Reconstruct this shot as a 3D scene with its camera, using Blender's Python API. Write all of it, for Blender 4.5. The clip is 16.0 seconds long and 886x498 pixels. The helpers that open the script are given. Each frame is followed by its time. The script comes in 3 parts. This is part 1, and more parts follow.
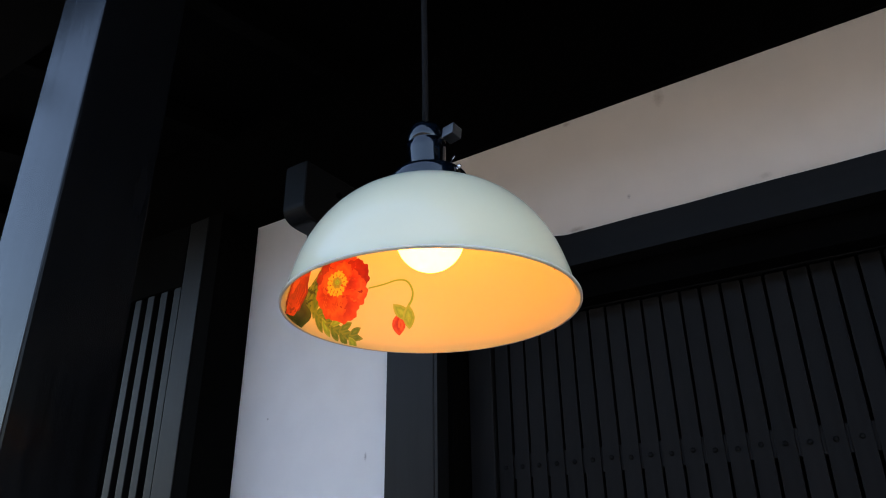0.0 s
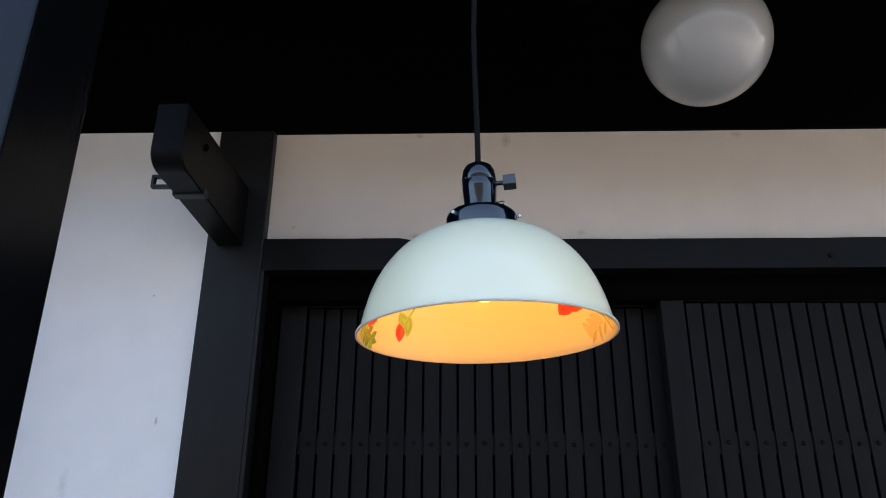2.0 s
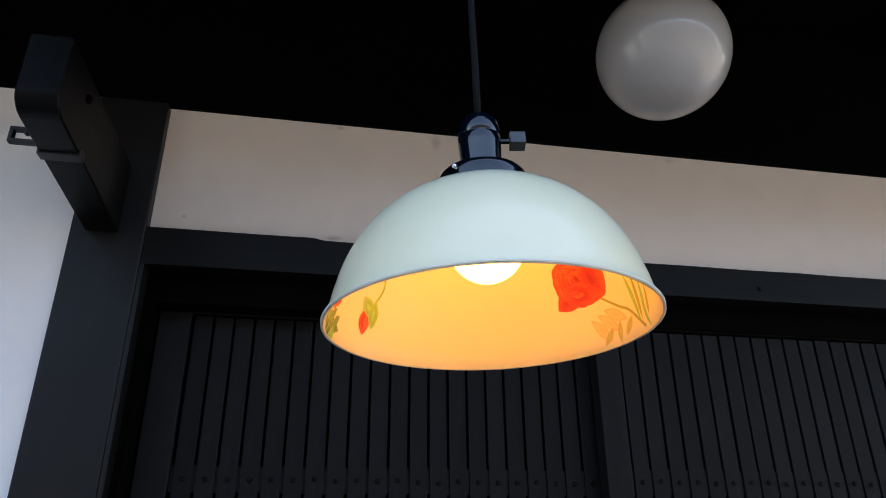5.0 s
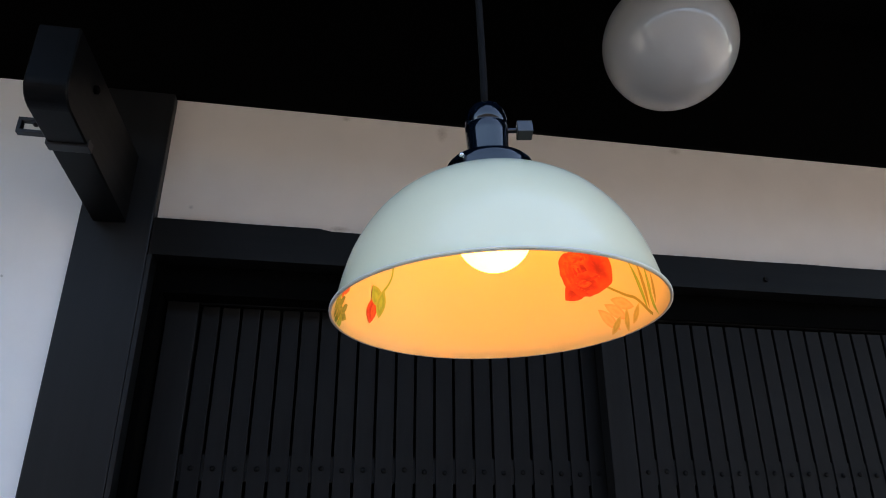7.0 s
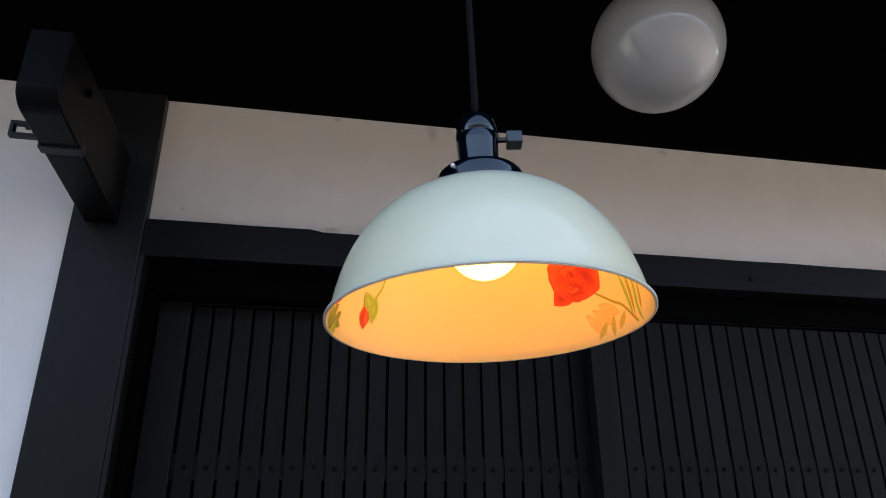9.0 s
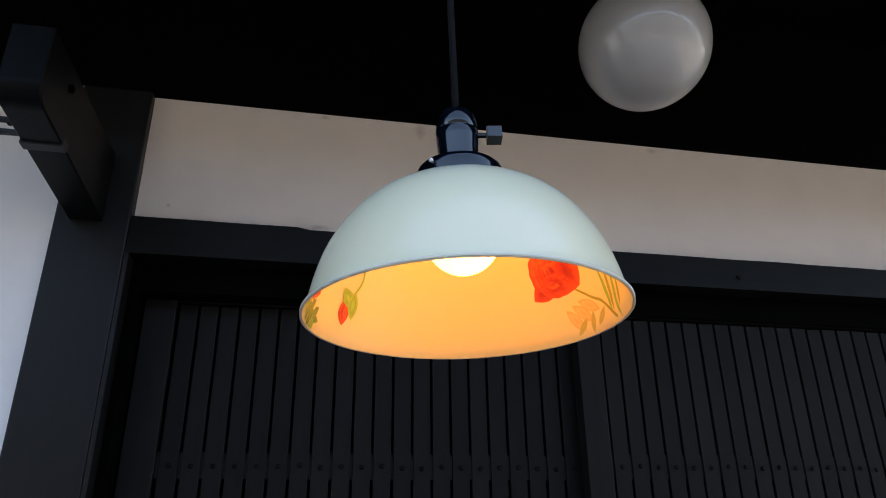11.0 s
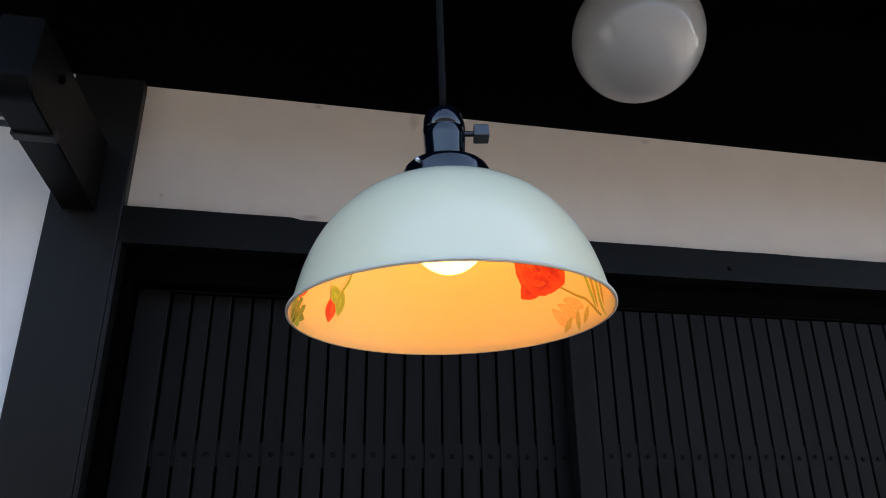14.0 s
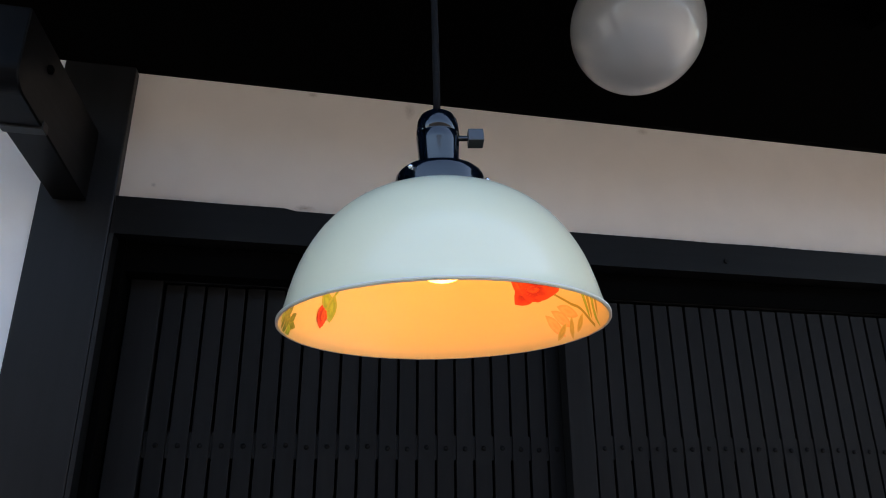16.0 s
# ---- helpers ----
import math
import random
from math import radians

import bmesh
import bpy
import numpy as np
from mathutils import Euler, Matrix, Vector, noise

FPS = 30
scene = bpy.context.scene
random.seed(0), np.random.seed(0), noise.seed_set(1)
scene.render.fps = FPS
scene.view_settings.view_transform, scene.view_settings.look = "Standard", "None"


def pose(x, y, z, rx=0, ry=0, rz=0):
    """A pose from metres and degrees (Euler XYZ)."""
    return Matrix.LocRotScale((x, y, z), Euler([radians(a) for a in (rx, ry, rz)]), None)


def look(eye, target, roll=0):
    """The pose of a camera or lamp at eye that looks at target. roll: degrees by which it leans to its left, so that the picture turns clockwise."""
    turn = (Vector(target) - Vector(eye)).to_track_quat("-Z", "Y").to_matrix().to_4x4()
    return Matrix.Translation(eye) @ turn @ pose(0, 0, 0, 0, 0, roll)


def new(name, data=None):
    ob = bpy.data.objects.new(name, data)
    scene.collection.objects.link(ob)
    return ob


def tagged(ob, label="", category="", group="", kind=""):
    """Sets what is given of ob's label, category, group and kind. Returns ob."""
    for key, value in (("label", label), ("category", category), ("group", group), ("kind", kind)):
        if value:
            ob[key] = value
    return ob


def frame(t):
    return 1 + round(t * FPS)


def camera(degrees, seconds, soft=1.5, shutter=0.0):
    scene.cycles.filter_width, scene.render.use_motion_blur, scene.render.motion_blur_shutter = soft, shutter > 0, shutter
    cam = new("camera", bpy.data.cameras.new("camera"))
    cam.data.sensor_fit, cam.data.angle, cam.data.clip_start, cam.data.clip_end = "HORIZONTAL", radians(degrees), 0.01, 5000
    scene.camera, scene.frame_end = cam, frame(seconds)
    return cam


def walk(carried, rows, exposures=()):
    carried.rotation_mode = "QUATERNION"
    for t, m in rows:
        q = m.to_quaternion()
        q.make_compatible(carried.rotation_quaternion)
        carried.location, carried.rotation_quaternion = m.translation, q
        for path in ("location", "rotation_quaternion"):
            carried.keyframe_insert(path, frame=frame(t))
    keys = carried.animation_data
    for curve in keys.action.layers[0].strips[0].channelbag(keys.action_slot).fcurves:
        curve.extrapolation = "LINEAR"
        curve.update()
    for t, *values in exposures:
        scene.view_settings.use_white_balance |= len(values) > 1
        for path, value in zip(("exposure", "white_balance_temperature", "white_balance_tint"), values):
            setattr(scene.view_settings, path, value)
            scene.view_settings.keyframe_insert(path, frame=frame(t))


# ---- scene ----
cam = camera(65.0, 16.0, soft=1.0)
PATH = [
    (0, (0.7255, -1.0708, 1.518), (-0.294, 0.459, 2.336), -0.72),
    (0.5, (0.7095, -1.1005, 1.501), (-0.188, 0.534, 2.274), -0.93),
    (1, (0.662, -1.180, 1.506), (-0.042, 0.561, 2.215), 1.98),
    (1.5, (0.609, -1.273, 1.537), (0.151, 0.565, 2.179), 0.3),
    (2, (0.39, -1.272, 1.555), (0.331, 0.602, 2.251), 0.3),
    (2.5, (0.321, -1.217, 1.574), (0.596, 0.605, 2.351), 0.2),
    (3, (0.335, -1.168, 1.56), (0.657, 0.615, 2.407), -2.1),
    (3.5, (0.314, -1.127, 1.557), (0.666, 0.644, 2.416), -1.7),
    (4, (0.296, -1.104, 1.552), (0.666, 0.681, 2.376), -1.0),
    (4.5, (0.29, -1.096, 1.553), (0.651, 0.695, 2.367), -0.7),
    (5, (0.286, -1.096, 1.552), (0.621, 0.7, 2.365), -0.4),
    (7.5, (0.283, -1.097, 1.548), (0.606, 0.712, 2.337), -0.2),
    (8, (0.282, -1.101, 1.548), (0.609, 0.71, 2.333), -0.2),
    (8.5, (0.283, -1.106, 1.551), (0.623, 0.704, 2.331), -0.3),
    (9, (0.28, -1.112, 1.554), (0.632, 0.697, 2.331), -0.6),
    (11.5, (0.296, -1.109, 1.549), (0.668, 0.696, 2.326), -0.8),
    (12, (0.298, -1.107, 1.547), (0.675, 0.699, 2.32), -0.9),
    (12.5, (0.302, -1.106, 1.547), (0.68, 0.703, 2.313), -0.8),
    (13, (0.303, -1.108, 1.549), (0.685, 0.703, 2.307), -0.9),
    (13.5, (0.301, -1.116, 1.554), (0.689, 0.698, 2.302), -0.8),
    (14, (0.301, -1.121, 1.561), (0.677, 0.701, 2.294), -0.5),
    (14.5, (0.3, -1.122, 1.583), (0.689, 0.715, 2.272), -0.2),
    (15, (0.303, -1.12, 1.585), (0.697, 0.723, 2.253), -0.2),
    (15.5, (0.306, -1.122, 1.584), (0.7, 0.72, 2.256), -0.2),
    (16, (0.304, -1.123, 1.586), (0.693, 0.719, 2.26), -0.2),
]
walk(cam, [(t, look(eye, aim, roll)) for t, eye, aim, roll in PATH],
     [(0, 2.28), (1, 2.37), (2, 2.57), (3, 2.68), (4, 2.70), (5, 2.53), (9, 2.38), (12.5, 2.35), (16, 2.36)])

# ---- light ----
SUN_ELEV, SUN_ROT = radians(48), radians(20)
world = bpy.data.worlds.new("sky")
scene.world = world
world.use_nodes = True
wn = world.node_tree
sky = wn.nodes.new("ShaderNodeTexSky")
sky.sky_type, sky.sun_disc = "NISHITA", False
sky.sun_elevation, sky.sun_rotation = SUN_ELEV, SUN_ROT
sky.dust_density, sky.ozone_density = 2.6, 0.7
wn.links.new(sky.outputs[0], wn.nodes["Background"].inputs[0])
wn.nodes["Background"].inputs[1].default_value = 0.15
sun = new("sun", bpy.data.lights.new("sun", "SUN"))
sun.data.energy, sun.data.angle, sun.data.color = 1.4, radians(10), (1.0, 0.95, 0.87)
sun.matrix_world = look((0, 0, 0), (-math.sin(SUN_ROT) * math.cos(SUN_ELEV), -math.cos(SUN_ROT) * math.cos(SUN_ELEV), -math.sin(SUN_ELEV)))


# ---- materials ----
class Mat:
    """A node material with a few shorthands."""

    def __init__(self, name, rough=0.5, metal=0.0, spec=0.5, coat=0.0):
        self.m = bpy.data.materials.new(name)
        self.m.use_nodes = True
        self.t = self.m.node_tree
        self.b = self.t.nodes["Principled BSDF"]
        self.b.inputs["Roughness"].default_value = rough
        self.b.inputs["Metallic"].default_value = metal
        self.b.inputs["Specular IOR Level"].default_value = spec
        self.b.inputs["Coat Weight"].default_value = coat
        self.b.inputs["Coat Roughness"].default_value = 0.07
        self.co = self.t.nodes.new("ShaderNodeTexCoord").outputs["Object"]

    def put(self, node, **inputs):
        n = self.t.nodes.new(node)
        for key, value in inputs.items():
            key = key.replace("_", " ")
            if hasattr(value, "is_output"):
                self.t.links.new(value, n.inputs[key])
            else:
                n.inputs[key].default_value = value
        return n

    def world_co(self):
        return self.t.nodes.new("ShaderNodeNewGeometry").outputs["Position"]

    def noise(self, scale, detail=4.0, stretch=(1, 1, 1), co=None):
        mp = self.put("ShaderNodeMapping", Vector=co or self.co, Scale=stretch)
        return self.put("ShaderNodeTexNoise", Vector=mp.outputs[0], Scale=scale, Detail=detail).outputs["Fac"]

    def ramp(self, fac, *stops):
        n = self.put("ShaderNodeValToRGB", Fac=fac)
        el = n.color_ramp.elements
        while len(el) < len(stops):
            el.new(0.5)
        for e, (p, c) in zip(el, stops):
            e.position, e.color = p, (*c, 1) if len(c) == 3 else c
        return n.outputs["Color"]

    def mix(self, a, b, fac, mode="MIX"):
        n = self.t.nodes.new("ShaderNodeMix")
        n.data_type, n.blend_type = "RGBA", mode
        for k, v in ((0, fac), (6, a), (7, b)):
            if hasattr(v, "is_output"):
                self.t.links.new(v, n.inputs[k])
            else:
                n.inputs[k].default_value = v if k == 0 else (*v, 1)
        return n.outputs[2]

    def math(self, op, a, b=0.0, c=0.0):
        n = self.t.nodes.new("ShaderNodeMath")
        n.operation = op
        for k, v in enumerate((a, b, c)):
            if hasattr(v, "is_output"):
                self.t.links.new(v, n.inputs[k])
            else:
                n.inputs[k].default_value = v
        return n.outputs[0]

    def base(self, c):
        if hasattr(c, "is_output"):
            self.t.links.new(c, self.b.inputs["Base Color"])
        else:
            self.b.inputs["Base Color"].default_value = (*c, 1)
        return self

    def rough(self, fac, lo, hi):
        n = self.put("ShaderNodeMapRange", Value=fac)
        n.inputs["To Min"].default_value, n.inputs["To Max"].default_value = lo, hi
        self.t.links.new(n.outputs[0], self.b.inputs["Roughness"])
        return self

    def bump(self, h, strength, dist=0.002):
        n = self.put("ShaderNodeBump", Height=h, Strength=strength, Distance=dist)
        self.t.links.new(n.outputs[0], self.b.inputs["Normal"])
        return self

    def spot(self, x, y, z, r, soft=1.0, stretch=(1, 1, 1)):
        """1 at a place of the world, falling to 0 at r, with a ragged edge."""
        p = self.world_co()
        d = self.put("ShaderNodeVectorMath", Vector=p)
        d.operation = "SUBTRACT"
        d.inputs[1].default_value = (x, y, z)
        s = self.put("ShaderNodeVectorMath")
        self.t.links.new(d.outputs[0], s.inputs[0])
        s.operation = "MULTIPLY"
        s.inputs[1].default_value = stretch
        ln = self.put("ShaderNodeVectorMath")
        self.t.links.new(s.outputs[0], ln.inputs[0])
        ln.operation = "LENGTH"
        n = self.noise(2.2 / r, 3, co=p)
        dist = self.math("MULTIPLY_ADD", n, r * 1.1, ln.outputs["Value"])
        mr = self.put("ShaderNodeMapRange", Value=dist)
        for k, v in (("From Min", r * (1.5 - soft)), ("From Max", r * 1.5), ("To Min", 1.0), ("To Max", 0.0)):
            mr.inputs[k].default_value = v
        return mr.outputs[0]


def wood(name, dark, light, vertical=True, rough=(0.34, 0.55), spec=0.5, along=None):
    m = Mat(name, spec=spec)
    stretch = along or ((1, 1, 0.06) if vertical else (0.06, 1, 1))
    grain = m.noise(70, 6, stretch)
    blot = m.noise(4, 3)
    rnd = m.t.nodes.new("ShaderNodeObjectInfo").outputs["Random"]
    f = m.math("ADD", m.math("MULTIPLY", grain, 0.55), m.math("ADD", m.math("MULTIPLY", blot, 0.38), m.math("MULTIPLY", rnd, 0.16)))
    m.base(m.ramp(f, (0.36, dark), (0.72, light)))
    m.rough(m.math("ADD", m.math("MULTIPLY", grain, 0.5), m.math("MULTIPLY", m.noise(9, 3), 0.5)), *rough)
    m.bump(grain, 0.25, 0.0012)
    return m.m


def plaster(name, col, warm, spots=()):
    m = Mat(name, 0.85, spec=0.25)
    big, mid, fine = m.noise(2.2, 3, (1, 1, 0.5)), m.noise(14, 5), m.noise(420, 3)
    c = m.mix(col, warm, m.math("MULTIPLY", big, 0.4))
    c = m.mix(c, m.ramp(mid, (0.35, (0.9, 0.9, 0.9)), (0.6, (1, 1, 1))), 0.3, "MULTIPLY")
    for x, y, z, r, col2, amount, st in spots:
        c = m.mix(c, col2, m.math("MULTIPLY", m.spot(x, y, z, r, 1.2, st), amount))
    m.base(c)
    m.bump(m.math("ADD", m.math("MULTIPLY", fine, 0.4), mid), 0.15, 0.0015)
    return m.m


DARK = wood("stained_wood", (0.003, 0.0032, 0.0035), (0.008, 0.0083, 0.009), spec=0.24)
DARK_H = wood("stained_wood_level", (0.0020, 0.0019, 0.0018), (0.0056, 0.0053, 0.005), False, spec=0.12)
DOOR = wood("door_wood", (0.0025, 0.0025, 0.0026), (0.0088, 0.0087, 0.009), rough=(0.5, 0.66), spec=0.14)
# Near-black copies of the stained wood, shade under the eave put into the colour.
SHADED = wood("shaded_wood", (0.0005, 0.0005, 0.0005), (0.0018, 0.0017, 0.0016), rough=(0.8, 0.95), spec=0.03)
SHADED_Y = wood("shaded_wood_deep", (0.0005, 0.0005, 0.0005), (0.0018, 0.0017, 0.0016), rough=(0.8, 0.95), spec=0.03, along=(1, 0.06, 1))
COLUMN = wood("column_wood", (0.0010, 0.0011, 0.0013), (0.0034, 0.0037, 0.0045), rough=(0.12, 0.36), spec=0.16)
BAY = wood("bay_wood", (0.002, 0.0021, 0.0023), (0.0055, 0.0058, 0.0064), spec=0.2)
GREY = (0.22, 0.2, 0.19)
BROWN = (0.25, 0.19, 0.14)
PLASTER = plaster("plaster_panel", (0.82, 0.82, 0.82), (0.76, 0.74, 0.70), [
    (-0.161, -0.016, 1.697, 0.006, GREY, 0.85, (1.6, 1, 0.6)), (-0.439, -0.016, 1.798, 0.0035, GREY, 0.9, (1, 1, 1)),
    (-0.483, -0.016, 1.546, 0.006, GREY, 0.85, (1, 1, 1)), (-0.31, -0.016, 1.585, 0.02, GREY, 0.25, (1.8, 1, 0.5)),
    (-0.17, -0.016, 1.512, 0.035, GREY, 0.4, (0.5, 1, 4)), (-0.20, -0.016, 1.93, 0.003, GREY, 0.8, (1, 1, 1)),
    (-0.05, -0.016, 1.76, 0.003, GREY, 0.7, (1, 1, 1))])
FRIEZE = plaster("plaster_frieze", (0.68, 0.615, 0.55), (0.58, 0.52, 0.455), [
    (0.478, 0, 2.266, 0.013, BROWN, 0.6, (1, 1, 0.6)), (0.402, 0, 2.09, 0.004, GREY, 0.8, (1, 1, 0.7)),
    (0.052, 0, 2.075, 0.005, GREY, 0.6, (1, 1, 1)), (0.30, 0, 2.278, 0.006, BROWN, 0.7, (0.6, 1, 1)),
    (0.30, 0, 2.054, 0.01, BROWN, 0.7, (0.5, 1, 1.5)), (0.95, 0, 2.275, 0.009, BROWN, 0.5, (0.6, 1, 1)),
    (0.62, 0, 2.06, 0.007, BROWN, 0.4, (0.6, 1, 1))])
# Near-black stand-in for the unlit inside; the darkness is put into its colour.
UNLIT = Mat("unlit_inside", 0.9, spec=0.1).base((0.0012, 0.0012, 0.0012)).m


def enamel(name, col, rough, coat, polish=0.07):
    m = Mat(name, rough, spec=0.5, coat=coat)
    m.b.inputs["Coat Roughness"].default_value = polish
    f = m.noise(9, 4)
    m.base(m.mix(col, tuple(c * 0.93 for c in col), f))
    m.bump(m.noise(28, 2), 0.05, 0.002)
    return m.m


ENAMEL = enamel("ivory_enamel", (0.83, 0.825, 0.585), 0.45, 0.75, 0.025)
# Cream lining with the bulb's orange glow put into the base colour.
INNER = enamel("cream_glow_enamel", (0.86, 0.71, 0.32), 0.42, 0.05)
BEAD = Mat("pale_rim", 0.25, spec=0.5).base((0.8, 0.8, 0.72)).m
RIM_LINE = Mat("worn_rim", 0.5, spec=0.3).base((0.62, 0.52, 0.40)).m
# Black bakelite; the blue of reflected sky is tinted into its base colour.
BAKELITE = enamel("sky_tinted_bakelite", (0.0012, 0.0032, 0.0068), 0.09, 0.2, 0.04)
KNOBMAT = enamel("knob_bakelite", (0.02, 0.0205, 0.021), 0.3, 0.5)
CORD = Mat("black_cord", 0.8, spec=0.12).base((0.005, 0.005, 0.0055)).m
STEEL = Mat("bright_steel", 0.22, 1.0).base((0.75, 0.75, 0.74)).m
IRON = Mat("black_iron", 0.5, 0.3).base((0.012, 0.012, 0.013)).m
NAIL = Mat("dark_nail", 0.6, spec=0.1).base((0.002, 0.002, 0.002)).m
GLASS_WHITE = Mat("opal_glass", 0.35, spec=0.4, coat=1.0).base((0.36, 0.352, 0.335)).m
bulb_m = Mat("lit_bulb", 0.3)
bulb_m.base((1, 1, 1))
bulb_m.b.inputs["Emission Color"].default_value = (1.0, 0.39, 0.054, 1)
bulb_m.b.inputs["Emission Strength"].default_value = 2.75
BULB = bulb_m.m
STREET = plaster("street_paving", (0.34, 0.30, 0.25), (0.24, 0.21, 0.18))
OPPOSITE = plaster("far_wall_plaster", (0.12, 0.11, 0.1), (0.09, 0.08, 0.07))


def paint(name, inner, outer, streak):
    """Brushed paint; u runs from the middle of a stroke to its edge, v round it."""
    m = Mat(name, 0.42, spec=0.4)
    uv = m.t.nodes.new("ShaderNodeTexCoord").outputs["UV"]
    sep = m.put("ShaderNodeSeparateXYZ", Vector=uv)
    n = m.put("ShaderNodeTexNoise", Vector=m.put("ShaderNodeMapping", Vector=uv, Scale=(1.0, 5, 1)).outputs[0], Scale=1.6, Detail=4.0).outputs["Fac"]
    f = m.math("ADD", sep.outputs[0], m.math("MULTIPLY_ADD", n, 0.95, -0.47))
    m.base(m.ramp(f, (0.1, inner), (0.55, outer), (0.95, streak)))
    return m.m


P_RED = paint("red_petal_paint", (0.36, 0.014, 0.005), (0.56, 0.034, 0.008), (0.70, 0.085, 0.014))
P_ORANGE = paint("orange_petal_paint", (0.56, 0.05, 0.01), (0.72, 0.13, 0.018), (0.62, 0.06, 0.012))
P_DEEP = paint("deep_red_paint", (0.2, 0.007, 0.003), (0.42, 0.018, 0.005), (0.28, 0.01, 0.004))
P_YELLOW = paint("yellow_heart_paint", (0.5, 0.38, 0.02), (0.8, 0.56, 0.04), (0.78, 0.5, 0.035))
P_GREEN = paint("leaf_paint", (0.20, 0.30, 0.03), (0.115, 0.205, 0.02), (0.25, 0.31, 0.03))
P_LIGHT = paint("light_leaf_paint", (0.40, 0.58, 0.06), (0.25, 0.42, 0.035), (0.40, 0.50, 0.06))
P_OLIVE = paint("olive_leaf_paint", (0.44, 0.38, 0.04), (0.32, 0.29, 0.03), (0.46, 0.38, 0.05))
P_FADED = paint("faded_leaf_paint", (0.6, 0.48, 0.1), (0.5, 0.42, 0.08), (0.68, 0.53, 0.14))
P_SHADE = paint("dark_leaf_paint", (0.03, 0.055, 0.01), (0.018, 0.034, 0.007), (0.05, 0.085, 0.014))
P_PALE = paint("pale_petal_paint", (0.84, 0.5, 0.17), (0.85, 0.58, 0.22), (0.84, 0.48, 0.16))


# ---- building helpers ----
def part(name, bm, material, parent, label=""):
    me = bpy.data.meshes.new(name)
    bm.to_mesh(me)
    bm.free()
    me.materials.append(material)
    ob = new(name, me)
    ob.parent = parent
    if label:
        ob["label"] = label
    return ob


def smooth(ob):
    for p in ob.data.polygons:
        p.use_smooth = True
    return ob


def box(x0, x1, y0, y1, z0, z1, bevel=0.0, bm=None):
    bm = bm or bmesh.new()
    m = Matrix.LocRotScale(((x0 + x1) / 2, (y0 + y1) / 2, (z0 + z1) / 2), None, (x1 - x0, y1 - y0, z1 - z0))
    made = bmesh.ops.create_cube(bm, size=1, matrix=m)
    if bevel:
        edges = {e for v in made["verts"] for e in v.link_edges}
        bmesh.ops.bevel(bm, geom=list(edges), offset=bevel, segments=2, profile=0.6, affect="EDGES")
    return bm


def lathe(profile, n=96, m=Matrix.Identity(4), bm=None):
    """Turns (radius, height) pairs round the z axis."""
    bm = bm or bmesh.new()
    rings = []
    for r, z in profile:
        if r < 1e-6:
            rings.append([bm.verts.new(m @ Vector((0, 0, z)))])
        else:
            rings.append([bm.verts.new(m @ Vector((r * math.cos(2 * math.pi * k / n), r * math.sin(2 * math.pi * k / n), z))) for k in range(n)])
    for a, b in zip(rings, rings[1:]):
        for k in range(n):
            k2 = (k + 1) % n
            if len(a) == 1:
                bm.faces.new((a[0], b[k2], b[k]))
            elif len(b) == 1:
                bm.faces.new((a[k], a[k2], b[0]))
            else:
                bm.faces.new((a[k], a[k2], b[k2], b[k]))
    return bm


def tube(points, r, n=10, bm=None):
    """A round rod along points."""
    bm = bm or bmesh.new()
    pts = [Vector(p) for p in points]
    rings, side = [], None
    for i, p in enumerate(pts):
        d = (pts[min(i + 1, len(pts) - 1)] - pts[max(i - 1, 0)]).normalized()
        side = (side - d * side.dot(d)).normalized() if side else d.orthogonal().normalized()
        up = d.cross(side)
        rings.append([bm.verts.new(p + r * (math.cos(a) * side + math.sin(a) * up)) for a in [2 * math.pi * k / n for k in range(n)]])
    for a, b in zip(rings, rings[1:]):
        for k in range(n):
            bm.faces.new((a[k], a[(k + 1) % n], b[(k + 1) % n], b[k]))
    bm.faces.new(rings[0][::-1])
    bm.faces.new(rings[-1])
    return bm


def empty(name, x=0, y=0, z=0):
    ob = new(name)
    ob.location = (x, y, z)
    ob.empty_display_size = 0.1
    return ob


def thing(name, x, y, z, label, category, group="", kind=""):
    return tagged(empty(name, x, y, z), label, category, group, kind)


def local(parent):
    """Takes world coordinates of a mesh to those of its parent."""
    v = parent.location.copy()
    p = parent.parent
    while p:
        v += p.location
        p = p.parent
    return Matrix.Translation(-v)


def wpart(name, bm, material, parent, label=""):
    """part() for a mesh given in world coordinates."""
    bmesh.ops.transform(bm, matrix=local(parent), verts=bm.verts)
    return part(name, bm, material, parent, label)


def solid(name, bm, material, label, category, kind="structure"):
    return tagged(part(name, bm, material, None), label, category, kind=kind)


# ---- the setting ----
XL, XR = -4.0, 4.0
solid("wall_panel", box(-0.560, -0.108, -0.016, 0.09, 0.0, 2.2835), PLASTER, "white plaster wall panel with small scuffs between dark posts", "wall")
solid("wall_frieze", box(-0.004, 1.60, 0.0, 0.06, 2.02, 2.30), FRIEZE, "tan-white plaster strip above the sliding doors", "wall")
solid("wall_far_end", box(1.66, XR, 0.0, 0.1, 0.0, 2.30), PLASTER, "plain white plaster wall beyond the doors", "wall")
solid("wall_behind_bay", box(XL, -0.560, 0.0, 0.1, 0.0, 2.30), PLASTER, "plaster wall behind the lattice bay", "wall")
# Unseen shell above and behind, added to keep the sun off the front.
solid("wall_upper", box(XL, XR, -0.004, 0.1, 2.67, 6.2), PLASTER, "unseen plaster wall above the eave, added to block the sun", "wall")
solid("shell_back", box(XL, XR, 1.2, 1.3, 0.0, 6.2), UNLIT, "unseen near-black wall behind the doors, added to block light", "wall")
solid("roof", box(XL, XR, -0.5, 1.3, 6.2, 6.3), SHADED, "unseen slab over the house, added to block the sun", "roof")
